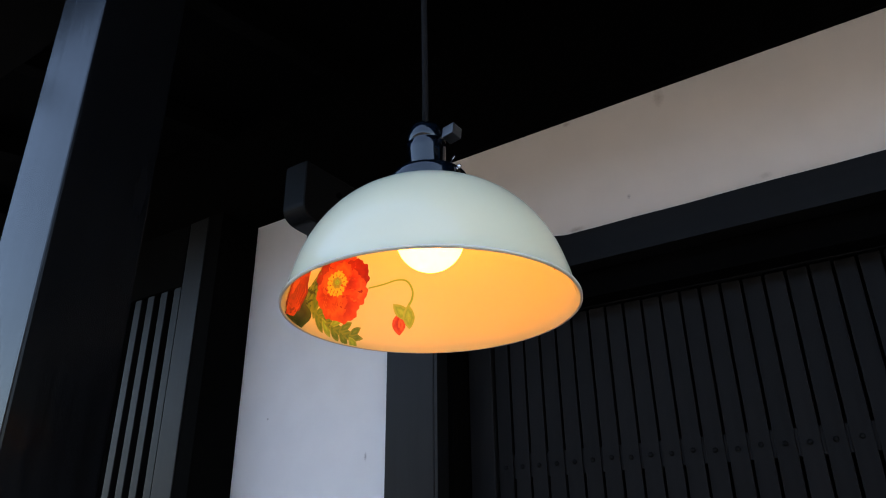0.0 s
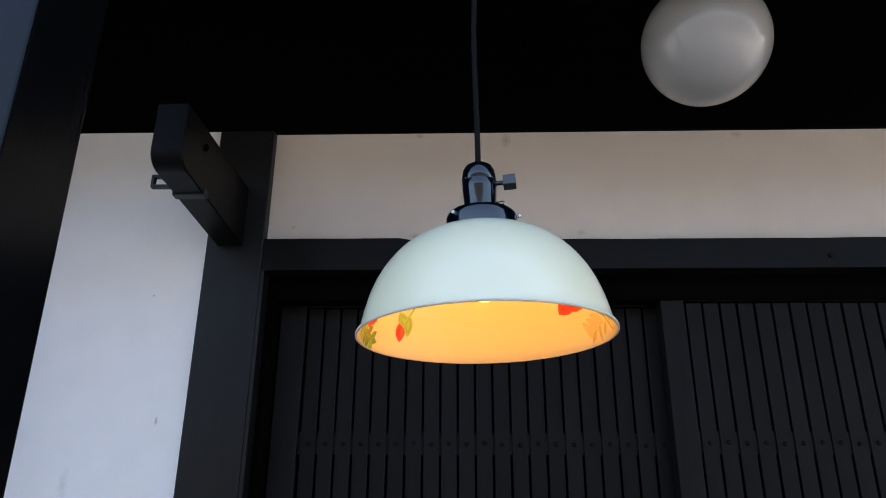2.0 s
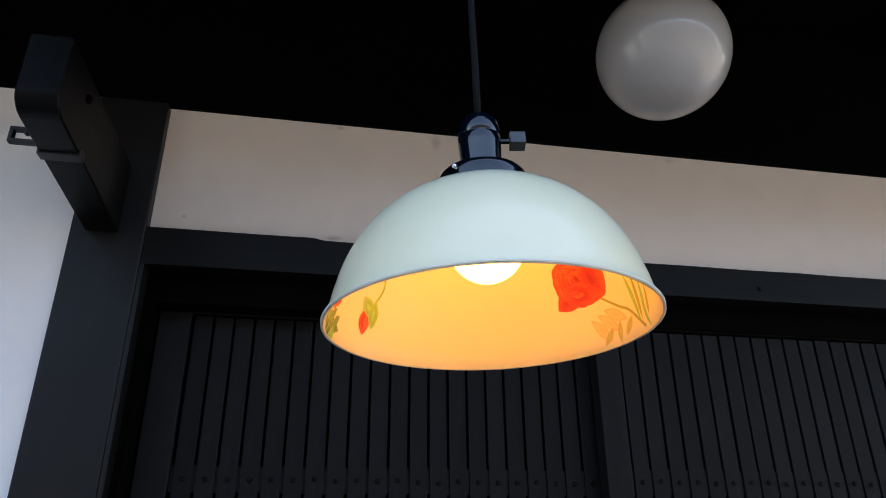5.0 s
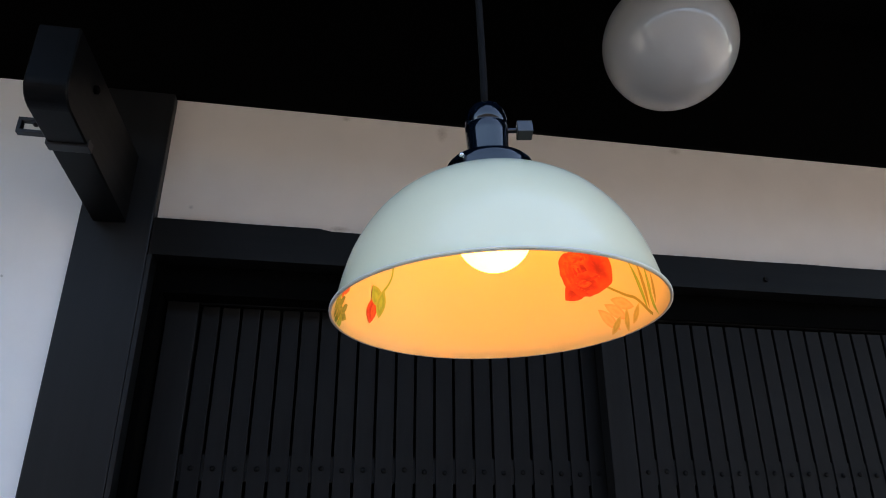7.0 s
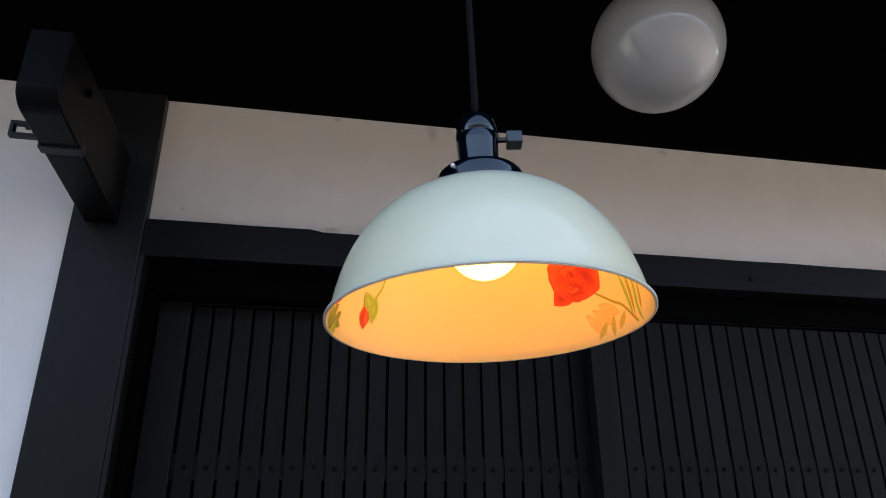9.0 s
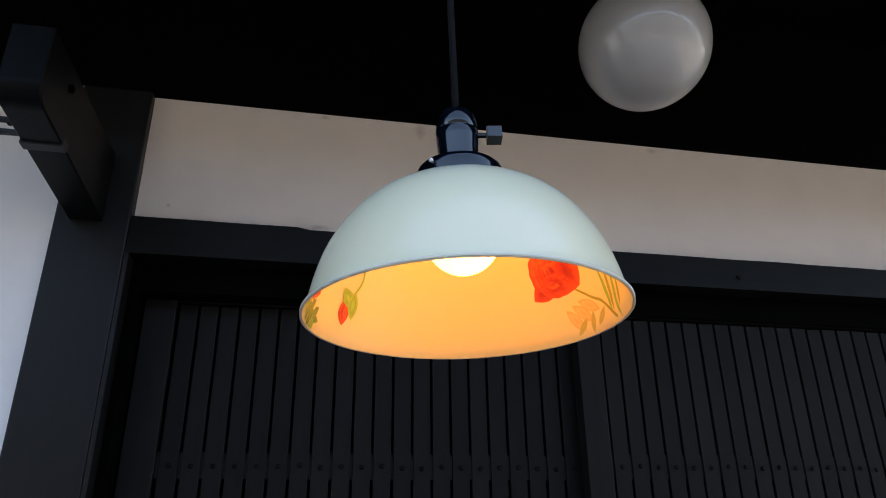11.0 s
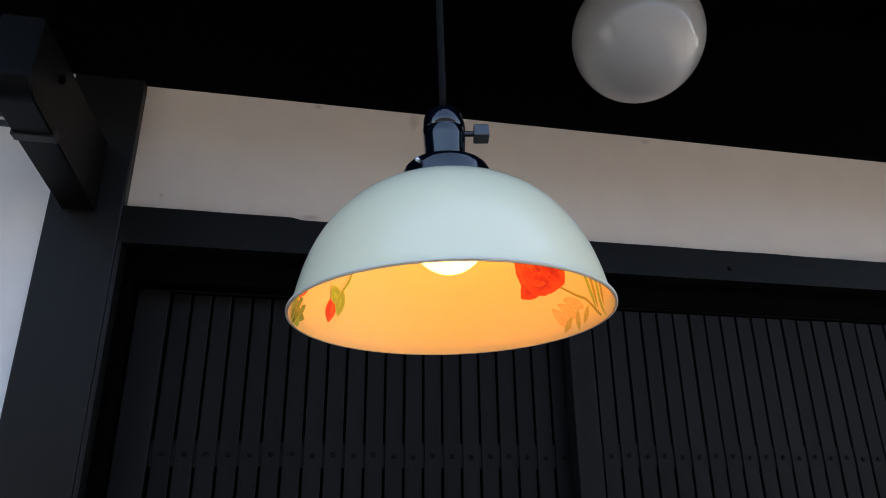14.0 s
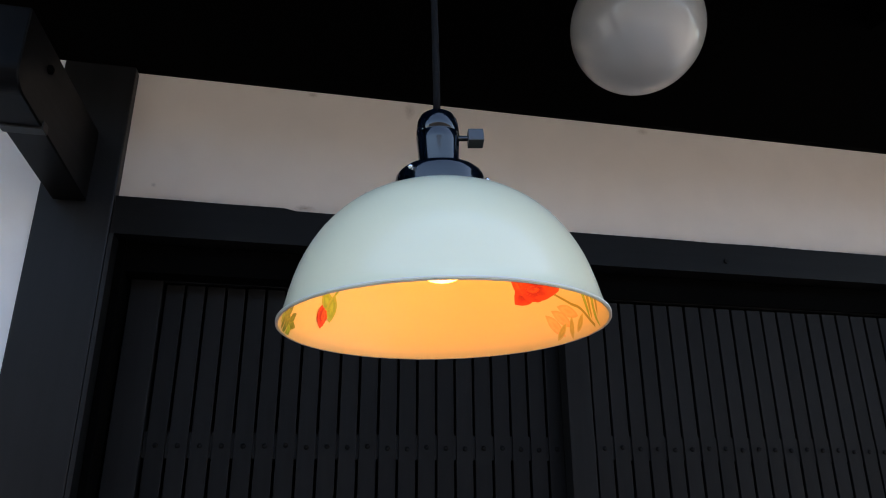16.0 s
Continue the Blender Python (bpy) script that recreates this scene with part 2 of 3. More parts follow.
solid("wall_end_a", box(XL - 0.1, XL, -0.02, 1.3, 0.0, 6.2), PLASTER, "unseen plain end wall, added to close the house against light", "wall")
solid("wall_end_b", box(XR, XR + 0.1, -0.02, 1.3, 0.0, 6.2), PLASTER, "unseen plain end wall, added to close the house against light", "wall")
# The beam's near-black colour holds the shade under the eave.
solid("beam", box(XL, XR, -0.012, 0.14, 2.284, 2.668, 0.003), SHADED, "near-black beam above the plaster strip, shade put in its colour", "beam")
solid("post_door", box(-0.110, 0.002, -0.022, 0.12, 0.0, 2.282, 0.003), DARK, "dark-stained wooden door post", "post")
solid("post_door_strip", box(0.0025, 0.0092, -0.0215, 0.12, 0.0, 1.978), DARK, "narrow dark board along the door post", "post")
# Jamb in the near-black wood: the recess's shade is in its colour.
solid("post_door_jamb", box(0.0095, 0.022, 0.012, 0.12, 0.0, 1.995, 0.002), SHADED, "thin jamb board beside the door post, recess shade put in its colour", "post")
solid("post_end", box(1.56, 1.66, -0.024, 0.12, 0.0, 2.282, 0.003), DARK, "dark-stained wooden post at the end of the doors", "post")


def worn_beam(x0, x1, y0, y1, z0, z1, step=0.02):
    """A long board whose upper front edge is chipped here and there."""
    bm = bmesh.new()
    n = int((x1 - x0) / step)
    cols = []
    for k in range(n + 1):
        x = x0 + (x1 - x0) * k / n
        chip = 0.0012 * noise.noise((x * 9, 3, 1)) + (0.004 if x < 0.285 else 0.0)
        cols.append([bm.verts.new((x, y, z)) for y, z in ((y0, z0), (y0, z1 + chip), (y1, z1 + chip), (y1, z0))])
    for a, b in zip(cols, cols[1:]):
        for i in range(4):
            j = (i + 1) % 4
            bm.faces.new((a[i], b[i], b[j], a[j]))
    bm.faces.new(cols[0])
    bm.faces.new(cols[-1][::-1])
    bmesh.ops.recalc_face_normals(bm, faces=bm.faces)
    return bm


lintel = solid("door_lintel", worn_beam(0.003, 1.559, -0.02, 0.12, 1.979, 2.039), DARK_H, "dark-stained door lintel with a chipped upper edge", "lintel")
part("nail_hole", lathe([(0.0001, 0), (0.005, 0.0008), (0.004, 0.003), (0, 0.003)], 14, pose(1.08, -0.0204, 2.003, 90)), NAIL, lintel, "dark nail hole")
# Track coloured near-black for the shade behind the lintel.
solid("door_track", box(0.003, 1.559, 0.02, 0.115, 1.93, 1.978, 0.002), SHADED, "upper track in which the doors slide, shade put in its colour", "track")
solid("floor", box(XL, XR, -0.9, 1.25, -0.15, 0.0), STREET, "stone step and floor under the eave", "floor")
solid("ground", box(-60, 60, -60, 30, -0.35, -0.15), STREET, "pale paved street in front of the house", "ground")
# Unseen wall, added to cut off low sky and shape bounce and reflections.
solid("wall_opposite", box(-8.5, 14, -6.8, -6.5, -0.15, 3.95), OPPOSITE, "unseen plain wall across the street, added to shape the light", "wall")


def eave():
    """A boarded eave that falls towards the street."""
    bm = bmesh.new()
    y = -0.012
    while y > -0.8:
        a, b = 2.66 + 0.17 * y, 2.66 + 0.17 * (y - 0.1505)
        vs = [bm.verts.new((x, yy, zz)) for x in (XL, XR) for yy, zz in ((y, a), (y - 0.1505, b), (y - 0.1505, b + 0.02), (y, a + 0.02))]
        for f in ((0, 1, 2, 3), (7, 6, 5, 4), (0, 4, 5, 1), (1, 5, 6, 2), (2, 6, 7, 3), (3, 7, 4, 0)):
            bm.faces.new([vs[i] for i in f])
        y -= 0.15
    bmesh.ops.recalc_face_normals(bm, faces=bm.faces)
    return bm


# Eave boards, rafters and beam: their shade is put into the wood colour.
solid("ceiling", eave(), SHADED, "boarded underside of the eave, coloured near-black for its shade", "ceiling")
solid("eave_roof", box(XL, XR, -0.93, -0.012, 2.70, 2.76), SHADED, "dark roof over the eave", "roof")
for k in range(9):
    x = -1.62 + 0.455 * k
    bm = box(x - 0.022, x + 0.022, -0.95, -0.014, -0.055, 0.0, 0.003)
    for v in bm.verts:
        v.co.z += 2.655 + 0.17 * v.co.y
    tagged(part("rafter", bm, SHADED_Y, None), "rafter under the eave, coloured near-black for its shade", "rafter", "eave rafters", "structure")
solid("eave_beam", box(XL, XR, -0.74, -0.62, 2.40, 2.468, 0.004), SHADED, "dark eave beam carried by the column", "beam")
solid("column", box(-0.142, -0.021, -0.735, -0.624, 0.0, 2.40, 0.003), COLUMN, "square dark wooden column at the eave", "column")


# ---- lattice bay ----
def lattice_bay():
    th = thing("lattice_bay", -0.52, -0.13, 0.0, "projecting dark wooden lattice bay against the wall", "lattice bay")
    # The side turned from the light gets its shade from the wood colour.
    wpart("side_board", box(-0.581, -0.532, -0.128, -0.018, 0.3, 2.282, 0.002), SHADED, th)
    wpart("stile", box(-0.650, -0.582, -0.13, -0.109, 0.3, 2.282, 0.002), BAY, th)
    # Near-black rail: the bay's fade into eave shade is put into its colour.
    wpart("top_rail", box(-1.6, -0.651, -0.13, -0.109, 2.12, 2.282, 0.002), SHADED, th)
    wpart("bottom_rail", box(-1.6, -0.651, -0.13, -0.109, 0.3, 0.4, 0.002), BAY, th)
    # Sheet that paints the shade between the slats near-black.
    wpart("backing", box(-1.6, -0.582, -0.06, -0.04, 0.3, 2.282), UNLIT, th)
    first = wpart("slat", box(-0.683, -0.657, -0.126, -0.096, 0.401, 2.119, 0.0015), BAY, th)
    for k in range(1, 14):
        s = new("slat", first.data)
        s.parent, s.location = th, (-0.0515 * k, 0, 0)


lattice_bay()


# ---- sliding doors ----
def sliding_door(x0, first, pitch, count, y, label):
    """Stile, rails, a row of upright slats with nails over a cross rail, and a board behind, near-black for the unlit
    gaps.
    """
    th = thing("sliding_door", x0, y, 0.02, label, "sliding door", "sliding doors")
    end = first + pitch * count
    zt = 1.926
    wpart("stile", box(x0, first - 0.003, y - 0.006, y + 0.026, 0.02, 1.965, 0.002), DOOR, th)
    wpart("stile", box(end + 0.003, end + 0.044, y - 0.006, y + 0.026, 0.02, 1.965, 0.002), DOOR, th)
    wpart("top_rail", box(first - 0.0025, end + 0.0025, y - 0.005, y + 0.025, zt + 0.003, 1.965, 0.002), DOOR, th)
    wpart("bottom_rail", box(first - 0.0025, end + 0.0025, y - 0.005, y + 0.025, 0.02, 0.16, 0.002), DOOR, th)
    wpart("cross_rail", box(first - 0.0025, end + 0.0025, y + 0.0035, y + 0.024, 1.646, 1.686), DOOR, th)
    wpart("cross_rail", box(first - 0.0025, end + 0.0025, y + 0.0035, y + 0.024, 0.9, 0.94), DOOR, th)
    # Near-black sheet, the shade in the slat gaps put into its colour.
    wpart("backing", box(first - 0.0025, end + 0.0025, y + 0.027, y + 0.03, 0.1, 1.96), UNLIT, th)
    slat = nail = None
    for k in range(count):
        x = first + pitch * k
        if slat is None:
            slat = wpart("slat", box(x + 0.0023, x + pitch - 0.0023, y, y + 0.014, 0.161, zt, 0.0012), DOOR, th)
            slat_at = x
            nail = wpart("nail", lathe([(0.0042, 0.0), (0.0038, 0.0012), (0.002, 0.002), (0, 0.0022)], 10, pose(x + pitch / 2, y - 0.0002, 1.665, 90)), NAIL, th)
        else:
            s = new("slat", slat.data)
            s.parent, s.location = th, (x - slat_at, random.uniform(-0.0008, 0.0008), random.uniform(-0.0012, 0))
            s = new("nail", nail.data)
            s.parent, s.location = th, (x - slat_at, -0.0008, random.uniform(-0.002, 0.002))


sliding_door(0.026, 0.0794, 0.0331, 21, 0.069, "dark-stained slatted sliding door, closed, in the rear track")
sliding_door(0.767, 0.8145, 0.0330, 21, 0.033, "dark-stained slatted sliding door, closed, in the front track")


# ---- bracket arm on the door post ----
def bracket_arm():
    th = thing("bracket_arm", -0.061, -0.024, 2.09, "black wooden bracket arm on the door post", "bracket")
    bm = bmesh.new()
    side = [(-0.026, 2.026), (-0.318, 2.040), (-0.326, 2.042), (-0.333, 2.0455), (-0.339, 2.051), (-0.3425, 2.057), (-0.344, 2.064), (-0.344, 2.146), (-0.026, 2.150)]
    a = [bm.verts.new((-0.087, y, z)) for y, z in side]
    b = [bm.verts.new((-0.037, y, z)) for y, z in side]
    bm.faces.new(a)
    bm.faces.new(b[::-1])
    for i in range(len(side)):
        j = (i + 1) % len(side)
        bm.faces.new((a[j], a[i], b[i], b[j]))
    bmesh.ops.recalc_face_normals(bm, faces=bm.faces)
    bmesh.ops.bevel(bm, geom=bm.edges[:], offset=0.002, segments=1, affect="EDGES")
    wpart("arm", bm, wood("arm_wood", (0.0012, 0.0012, 0.0013), (0.004, 0.004, 0.0044), along=(1, 0.06, 1), spec=0.1), th)
    wpart("strap", box(-0.0885, -0.0355, -0.246, -0.228, 2.0335, 2.046, 0.0008), IRON, th, "black iron strap under the arm")
    bm = box(-0.129, -0.0875, -0.242, -0.232, 2.0500, 2.0550, 0.0008)
    box(-0.129, -0.124, -0.242, -0.232, 2.0551, 2.0685, 0.0008, bm)
    box(-0.129, -0.108, -0.242, -0.232, 2.0686, 2.0730, 0.0008, bm)
    box(-0.112, -0.107, -0.242, -0.232, 2.0645, 2.0685, 0.0008, bm)
    wpart("hook", bm, IRON, th, "black iron hook")
    wpart("peg", lathe([(0.006, -0.002), (0.006, 0.004), (0.003, 0.006), (0, 0.006)], 14, pose(-0.037, -0.262, 2.112, 0, 90, 0)), SHADED, th, "round dark peg")


bracket_arm()

# ---- pendant lamp ----
LX, LY, RZ = 0.4112, -0.6175, 1.7074
TILT = Euler((radians(-0.35), radians(-1.25), 0))
OUT = [(0.1246, 0.0006), (0.1222, 0.0042), (0.1204, 0.0085), (0.1189, 0.0145), (0.1170, 0.0225), (0.1140, 0.0330), (0.1109, 0.0420), (0.1069, 0.0510), (0.1023, 0.0595), (0.0970, 0.0677),
       (0.0909, 0.0755), (0.0844, 0.0825), (0.0774, 0.0886), (0.0697, 0.0940), (0.0613, 0.0985), (0.0530, 0.1019), (0.0447, 0.1044), (0.0365, 0.1062), (0.028, 0.1073)]


def inner(z):
    """Radius of the inside of the shade at a height above the rim."""
    zs, rs = [p[1] - 0.0008 for p in OUT], [p[0] - 0.0014 for p in OUT]
    return float(np.interp(z, zs, rs))


ARC = [0.0]
STEP = 0.0005
for k in range(220):
    z0 = k * STEP
    ARC.append(ARC[-1] + math.hypot(STEP, inner(z0 + STEP) - inner(z0)))


def arc_at(z):
    return float(np.interp(z, [k * STEP for k in range(221)], ARC))


def on_inside(phi, s, lift):
    """A point of the inside of the shade: angle, way up from the rim, height over the enamel."""
    z = float(np.interp(s, ARC, [k * STEP for k in range(221)]))
    r = inner(z)
    dr = (inner(z + 0.001) - inner(max(z - 0.001, 0))) / 0.002
    nr, nz = -1 / math.hypot(1, dr), dr / math.hypot(1, dr)
    r, z = r + lift * nr, z + lift * nz
    return Vector((r * math.cos(phi), r * math.sin(phi), z))


LEVEL = [0]


def stroke(name, material, phi, z, outline, turn=0.0, label="", parent=None, rings=6, n=48):
    """A painted patch. outline(a) gives its reach in metres in direction a; a = 0 points along +phi, pi / 2 up the shade."""
    LEVEL[0] += 1
    lift = 0.0001 + 0.000006 * LEVEL[0]
    bm = bmesh.new()
    uvl = bm.loops.layers.uv.new("uv")
    p0, s0 = radians(phi), arc_at(z)
    r0 = inner(z)

    def at(q, a):
        d = outline(a) * q
        u, v = d * math.cos(a + turn), d * math.sin(a + turn)
        return on_inside(p0 + u / r0, max(s0 + v, 0.0012), lift)
    mid = bm.verts.new(at(0, 0))
    loops = [[bm.verts.new(at((i + 1) / rings, 2 * math.pi * k / n)) for k in range(n)] for i in range(rings)]
    uvs = {mid: (0, 0)}
    for i, ring in enumerate(loops):
        for k, v in enumerate(ring):
            uvs[v] = ((i + 1) / rings, k / n)
    for k in range(n):
        k2 = (k + 1) % n
        bm.faces.new((mid, loops[0][k2], loops[0][k]))
        for a, b in zip(loops, loops[1:]):
            bm.faces.new((a[k], a[k2], b[k2], b[k]))
    for f in bm.faces:
        f.smooth = True
        for lo in f.loops:
            lo[uvl].uv = uvs[lo.vert]
    return part(name, bm, material, parent, label)


def petal(r, ruffle=0.06, seed=0.0, wide=1.0):
    """A fan-shaped, ruffled petal of reach r that points along +u."""
    return lambda a: r * (0.42 + 0.58 * max(math.cos(a / 2), 0) ** (1.4 / wide)) * (1 + ruffle * math.sin(9 * a + seed) + 0.5 * ruffle * math.sin(17 * a + 2 * seed))


def blob(r, squash=0.7, ruffle=0.05, seed=0.0):
    return lambda a: r * squash / math.sqrt((squash * math.cos(a)) ** 2 + math.sin(a) ** 2) * (1 + ruffle * math.sin(7 * a + seed))


def leaf(length, width, teeth=0.0):
    """A pointed leaf along +u from its middle."""
    def f(a):
        c, s = abs(math.cos(a)), abs(math.sin(a))
        k = 2 * width * c * c / length ** 2
        r = width / s if k < 1e-5 else (math.sqrt(s * s + 2 * k * width) - s) / k
        return r * (1 + teeth * math.sin(15 * a))
    return f


def stem(name, material, pts, width, parent, label=""):
    """A painted line through (angle, height) pairs."""
    LEVEL[0] += 1
    lift = 0.0001 + 0.000006 * LEVEL[0]
    bm = bmesh.new()
    uvl = bm.loops.layers.uv.new("uv")
    q = [Vector((radians(p), arc_at(z))) for p, z in pts]
    line = []
    for i in range(len(q) - 1):
        a, b, c, d = q[max(i - 1, 0)], q[i], q[i + 1], q[min(i + 2, len(q) - 1)]
        for k in range(10):
            t = k / 10
            line.append(0.5 * (2 * b + (c - a) * t + (2 * a - 5 * b + 4 * c - d) * t * t + (3 * b - a - 3 * c + d) * t ** 3))
    line.append(q[-1])
    rows = []
    for i, p in enumerate(line):
        d = line[min(i + 1, len(line) - 1)] - line[max(i - 1, 0)]
        d = Vector((d.x * 0.11, d.y)).normalized()
        w = width * (0.6 + 0.4 * i / len(line)) / 2
        nrm = Vector((-d.y / 0.11, d.x)) * w
        rows.append([bm.verts.new(on_inside(p.x + k * nrm.x, max(p.y + k * nrm.y, 0.001), lift)) for k in (-1, 1)])
    for i, (a, b) in enumerate(zip(rows, rows[1:])):
        f = bm.faces.new((a[0], a[1], b[1], b[0]))
        for lo, uv in zip(f.loops, ((0.2, i), (0.9, i), (0.9, i + 1), (0.2, i + 1))):
            lo[uvl].uv = (uv[0], uv[1] / len(rows))
    return part(name, bm, material, parent, label)


def paint_poppies(shade):
    up = math.pi / 2
    # side-on poppy with a long stem and blades
    for k in range(3):
        stroke("painted_petal", P_PALE, 13 + 5 * k, 0.023 - 0.004 * k, leaf(0.014, 0.005), math.pi / 6 + 0.2 * k, "pale faded poppy petal", shade)
    for k in range(3):
        stroke("painted_leaf", P_FADED, 7 + 6.5 * k, 0.0105 - 0.001 * k, leaf(0.0105, 0.003), 2.5 - 0.5 * (k % 2), "olive painted leaf", shade)
    stem("painted_stem", P_OLIVE, [(20, 0.0425), (14, 0.034), (9, 0.027), (4.2, 0.0215), (0, 0.012), (-3, 0.0035)], 0.0032, shade, "olive poppy stem")
    for k, (phi, z, ln, tn) in enumerate(((-2.0, 0.027, 0.022, 1.62), (-5.5, 0.026, 0.020, 1.85), (-9.5, 0.022, 0.0165, 2.0), (-13, 0.018, 0.012, 2.2), (-7.5, 0.012, 0.012, 1.75))):
        stroke("painted_leaf", (P_LIGHT, P_OLIVE)[k % 2], phi, z, leaf(ln * 1.1, 0.0024), tn, "slender olive leaf blade", shade)
    stroke("painted_petal", P_RED, 23.5, 0.0585, blob(0.0255, 0.88, 0.025), 0.2, "bright red poppy petal", shade)
    stroke("painted_petal", P_RED, 34.5, 0.0475, leaf(0.0155, 0.0100), -0.50, "pointed red petal tip", shade)
    stroke("painted_petal", P_ORANGE, 34.0, 0.0605, blob(0.0180, 0.6, 0.03), math.pi / 2 + 0.1, "orange poppy petal", shade)
    stroke("painted_petal", P_RED, 28.0, 0.0480, blob(0.0165, 0.66, 0.03), 0.05, "rounded red petal", shade)
    stroke("painted_petal", P_RED, 18.5, 0.0565, blob(0.0185, 0.62, 0.04), math.pi / 2 - 0.25, "rounded red petal", shade)
    stroke("painted_petal", P_ORANGE, 29.5, 0.0490, leaf(0.0080, 0.0035), 0.25, "", shade)
    stroke("painted_petal", P_ORANGE, 27.0, 0.0680, blob(0.0120, 0.5, 0.08), 0.4, "", shade)
    # two open poppies with leaves
    for k in range(7):
        stroke("painted_leaf", P_SHADE if k < 3 else P_GREEN, 203 - 2.5 * k, 0.012 + 0.006 * k, leaf(0.026, 0.0085, 0.05), up + 0.9 - 0.28 * k, parent=shade)
    stroke("painted_leaf", P_SHADE, 205, 0.009, blob(0.026, 0.6, 0.1), 0, "dark green painted leaves", shade)
    for k in range(5):
        phi, z = 187 - 5.6 * k, 0.0168 - 0.0022 * k
        stroke("painted_leaf", P_GREEN, phi, z, leaf(0.0125, 0.0042), math.pi, parent=shade)
        for sgn in (1, -1):
            stroke("painted_leaf", P_GREEN if (k + sgn) % 3 else P_LIGHT, phi - 1.0, z + sgn * 0.0052, leaf(0.0125 - 0.0012 * k, 0.0036), math.pi - sgn * 0.7, "serrated green painted leaf", shade)
    rosette = ((0.2, 0.017, 0.016, P_DEEP), (1.3, 0.018, 0.017, P_RED), (2.3, 0.019, 0.018, P_DEEP), (3.1, 0.018, 0.0165, P_ORANGE), (4.0, 0.0185, 0.018, P_RED),
               (4.7, 0.0165, 0.0165, P_ORANGE), (5.5, 0.016, 0.014, P_RED), (0.1, 0.012, 0.0125, P_ORANGE), (2.5, 0.014, 0.0125, P_RED), (1.4, 0.013, 0.012, P_ORANGE))
    for k, (a, d, r, mat) in enumerate(rosette):
        stroke("painted_petal", mat, 179.5 + math.degrees(d * math.cos(a) / 0.105), 0.0475 + 0.88 * d * math.sin(a), lambda q, r=r, k=k: r * (1 + 0.05 * math.sin(8 * q + k) + 0.035 * math.sin(15 * q + 2 * k)), a, "ruffled red-orange poppy petal", shade, n=80)
    stroke("painted_heart", P_YELLOW, 181.5, 0.0495, lambda q: 0.0122 * (1 + 0.06 * math.sin(17 * q) + 0.05 * math.sin(5 * q + 1) + 0.04 * math.sin(29 * q)), 0, "yellow poppy heart", shade, n=120)
    for k in range(12):
        stroke("painted_stamen", P_DEEP if k % 3 else P_ORANGE, 181.5 + 4.6 * math.cos(0.52 * k), 0.0495 + 0.0072 * math.sin(0.52 * k), leaf(0.0017, 0.0005), 0.52 * k, "", shade, rings=2, n=12)
    stroke("painted_heart", P_OLIVE, 181.5, 0.0505, blob(0.0062, 0.9, 0.08), 0, "olive poppy centre", shade)
    stroke("painted_heart", P_LIGHT, 181.5, 0.0508, blob(0.0032, 0.9, 0.1), 0, "", shade)
    for k, (a, r, mat) in enumerate(((0.6, 0.028, P_DEEP), (1.4, 0.034, P_RED), (2.2, 0.03, P_DEEP), (3.4, 0.024, P_RED), (5.0, 0.02, P_DEEP))):
        stroke("painted_petal", mat, 214.5, 0.021, petal(r, 0.04, k, 0.9), a, "deep red poppy petal", shade, n=72)
    for k in range(3):
        stroke("painted_petal", P_ORANGE, 214 + 2.4 * k, 0.031, leaf(0.017, 0.0035), up + 0.25 - 0.2 * k, parent=shade)
    # drooping bud
    stem("painted_stem", P_LIGHT, [(161, 0.0545), (153, 0.060), (145, 0.0655), (139, 0.0655), (135.4, 0.059), (135, 0.051), (137, 0.043)], 0.0026, shade, "thin green bud stem")
    stroke("painted_bud", P_RED, 141.2, 0.0258, leaf(0.0112, 0.0068), -up - 0.1, "red poppy bud", shade)
    stroke("painted_bud", P_ORANGE, 140.2, 0.0255, leaf(0.0075, 0.003), -up - 0.15, "", shade)
    stroke("painted_leaf", P_LIGHT, 140.2, 0.0375, leaf(0.0120, 0.0062), -2.5, "light green bud leaf", shade)
    stroke("painted_leaf", P_LIGHT, 136.3, 0.0335, leaf(0.0125, 0.0060), -1.15 - up / 3, "light green bud leaf", shade)



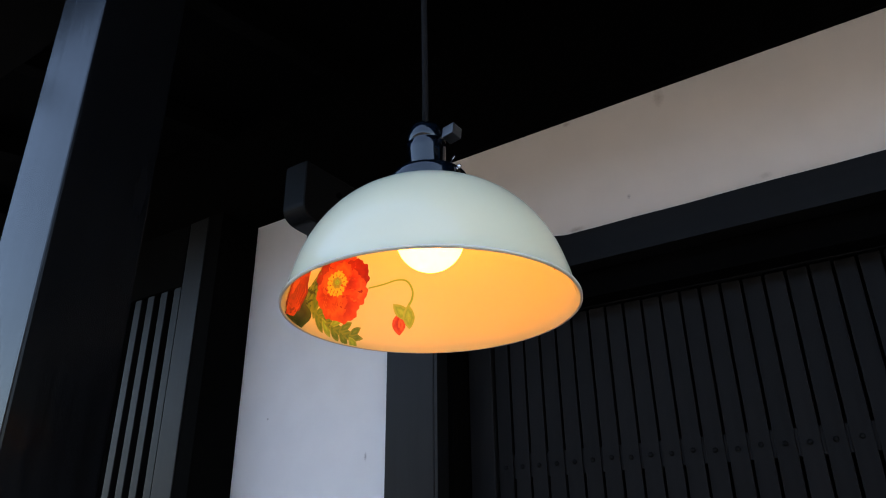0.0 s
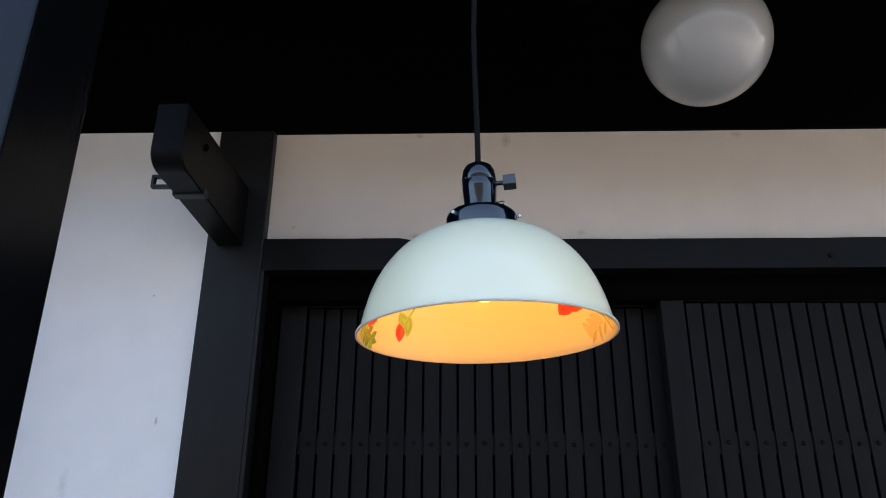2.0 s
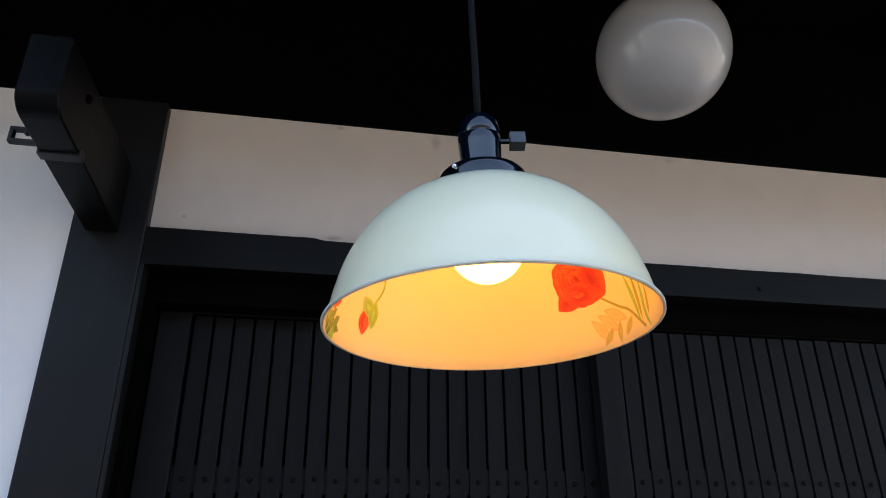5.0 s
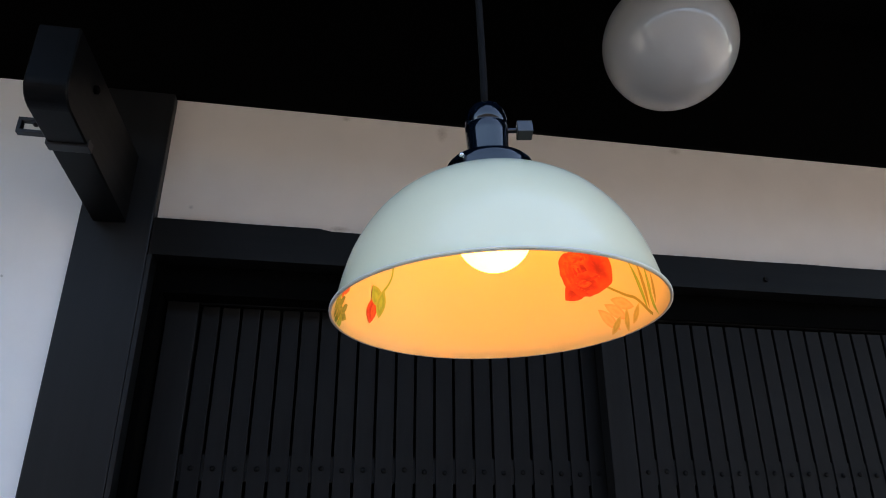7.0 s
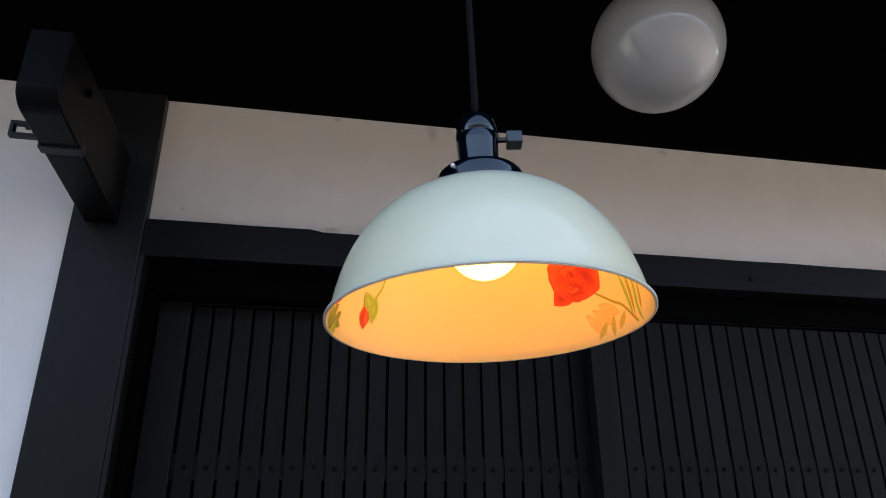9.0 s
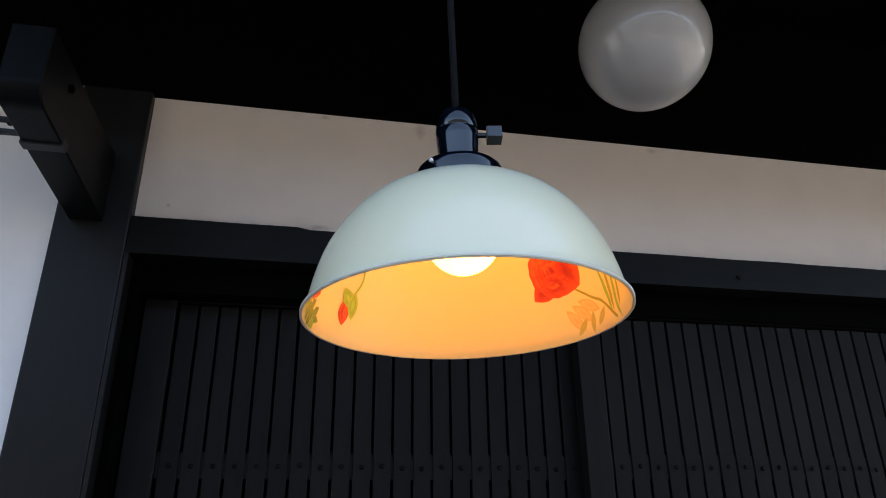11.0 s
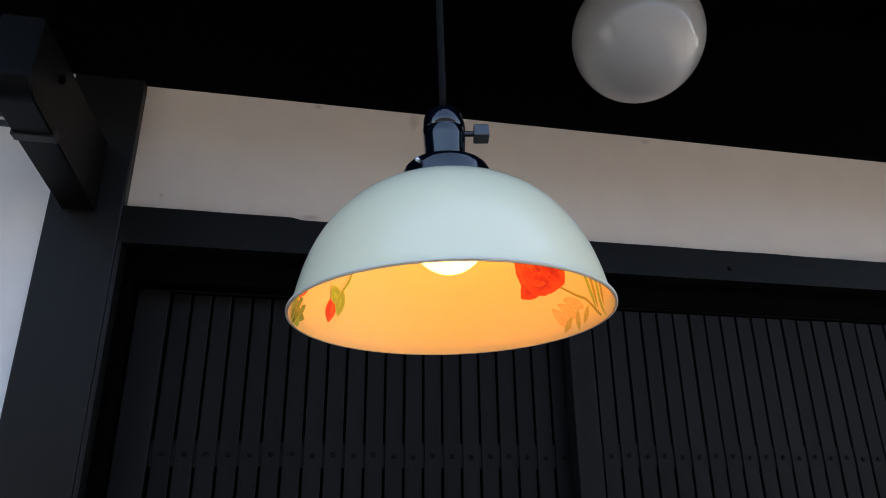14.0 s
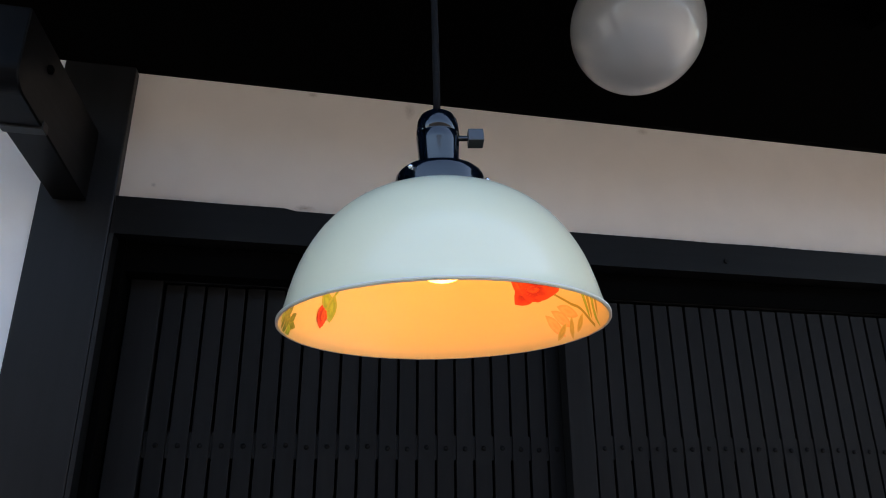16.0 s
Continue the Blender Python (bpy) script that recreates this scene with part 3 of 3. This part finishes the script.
def pendant_lamp():
    th = thing("pendant_lamp", LX, LY, RZ, "lit ivory enamel dome pendant lamp with painted poppies inside", "pendant lamp")
    th.rotation_euler = TILT
    bm = lathe(OUT, 128)
    shade = smooth(part("shade", bm, ENAMEL, th, "ivory-green glossy enamel dome"))
    # Lining colour already carries the warm lamp glow.
    smooth(part("lining", lathe([(r - 0.0014, z - 0.0008) for r, z in OUT] + [(0.0, 0.1070)], 128), INNER, shade, "cream enamel inside, the bulb's warm glow put into its colour"))
    ring = [(0.1240 + 0.0009 * math.cos(a), 0.0017 + 0.0009 * math.sin(a)) for a in [2 * math.pi * k / 12 for k in range(13)]]
    smooth(part("rim_bead", lathe(ring, 128), BEAD, shade, "rolled pale rim"))
    smooth(part("rim_line", lathe([(0.1228, 0.0000), (0.1238, -0.0004), (0.1247, -0.0002), (0.1245, 0.0003)], 128), RIM_LINE, shade, "thin worn brown line under the rim"))
    paint_poppies(shade)
    collar = smooth(part("collar", lathe([(0.0362, 0.1000), (0.0366, 0.1060), (0.0367, 0.1200), (0.0364, 0.1228), (0.0354, 0.1252), (0.0334, 0.1274), (0.0300, 0.1292), (0.0250, 0.1304), (0.0198, 0.1310), (0, 0.1310)], 64), BAKELITE, th, "black bakelite shade holder"))
    for a, z in ((222, 0.1200), (-12, 0.1215), (118, 0.1200)):
        d = Vector((math.cos(radians(a)), math.sin(radians(a)), 0))
        bm = tube([d * 0.030 + Vector((0, 0, z - 0.002)), d * 0.0382 + Vector((0, 0, z + 0.001))], 0.0013)
        bmesh.ops.create_uvsphere(bm, u_segments=12, v_segments=8, radius=0.0022, matrix=Matrix.Translation(d * 0.0387 + Vector((0, 0, z + 0.001))))
        smooth(part("screw", bm, STEEL, collar, "small bright steel screw"))
    pts = [(0.0195 + 0.0055 * math.cos(a), 0.0090 + 0.002 * math.sin(a) - 0.004 * math.cos(a), 0.1440 + 0.0030 * math.sin(a)) for a in [0.4 + 5.4 * k / 20 for k in range(21)]]
    smooth(part("wire_clip", tube(pts, 0.0006, 6), STEEL, collar, "thin bright wire clip"))
    # the socket sits a little askew on the holder
    m = Matrix.Translation((-0.0005, -0.001, 0.1312)) @ Matrix.Rotation(radians(0.8), 4, "X") @ Matrix.Rotation(radians(-1.0), 4, "Y")
    body = [(0.0162, -0.002), (0.0163, 0.003), (0.0169, 0.012), (0.0175, 0.0195), (0.0180, 0.0250), (0.0175, 0.0256), (0.0175, 0.0262), (0.0179, 0.0268),
            (0.0174, 0.0318), (0.0165, 0.0362), (0.0138, 0.0402), (0.0098, 0.0424), (0.0055, 0.0430), (0.0050, 0.0440), (0, 0.0440)]
    socket = smooth(part("socket", lathe([(r * 1.01, z * 1.24) for r, z in body], 48, m), BAKELITE, th, "glossy black bakelite lamp socket"))
    a = radians(-8)
    k = m @ Matrix.Translation((0, 0, 0.0298)) @ Matrix.Rotation(a, 4, "Z")
    bm = tube([k @ Vector((0.014, 0, 0)), k @ Vector((0.0285, 0, 0))], 0.0024, 12)
    part("knob_shaft", bm, BAKELITE, socket)
    bm = box(0.0250, 0.0380, -0.0060, 0.0060, -0.0060, 0.0060, 0.0009)
    bmesh.ops.transform(bm, matrix=k @ Matrix.Rotation(radians(-10), 4, "X"), verts=bm.verts)
    part("knob", bm, KNOBMAT, socket, "black turn knob")
    top = m @ Vector((0, 0, 0.0535))
    end = TILT.to_matrix().inverted() @ Vector((0, 0, 0.845))
    pts = []
    for i in range(40):
        t = i / 39
        w = min(t * 4, 1)
        pts.append((top.x * (1 - t) + end.x * t + w * (-0.0035 * math.sin(5.5 * t + 0.5) - 0.001), top.y * (1 - t) + end.y * t + 0.002 * w * math.sin(9 * t), top.z + t * (end.z - top.z)))
    smooth(part("cord", tube(pts, 0.0031, 12), CORD, th, "black round cable"))
    smooth(part("ceiling_cup", lathe([(0.0035, 0.815), (0.02, 0.82), (0.028, 0.835), (0.03, 0.85), (0, 0.85)], 32, Matrix.Translation((end.x, end.y, 0))), BAKELITE, th))
    bm = bmesh.new()
    bmesh.ops.create_uvsphere(bm, u_segments=48, v_segments=24, radius=0.03, matrix=Matrix.Translation((0, 0, 0.0665)))
    smooth(part("bulb", bm, BULB, th, "glowing round warm light bulb"))
    smooth(part("bulb_neck", lathe([(0.013, 0.094), (0.013, 0.1062)], 24), STEEL, th))


pendant_lamp()


# ---- globe lamp ----
def globe_lamp():
    x, y, z, r = 0.80, -0.2794, 2.2916, 0.1054
    th = thing("globe_lamp", x, y, z, "white opal glass globe lamp under the eave, unlit", "globe lamp")
    prof = [(0.0, -r)]
    for k in range(1, 61):
        a = -math.pi / 2 + math.pi * k / 64
        prof.append((r * math.cos(a), r * math.sin(a)))
    smooth(part("globe", lathe(prof, 96), GLASS_WHITE, th, "glossy white opal glass globe"))
    zc = 2.66 + 0.17 * y - z
    smooth(part("holder", lathe([(0.036, 0.094), (0.04, 0.102), (0.04, 0.118), (0.024, 0.128), (0.014, 0.14), (0.014, zc - 0.02), (0.045, zc - 0.016), (0.05, zc + 0.002), (0, zc + 0.002)], 48), BAKELITE, th, "black globe holder"))


globe_lamp()
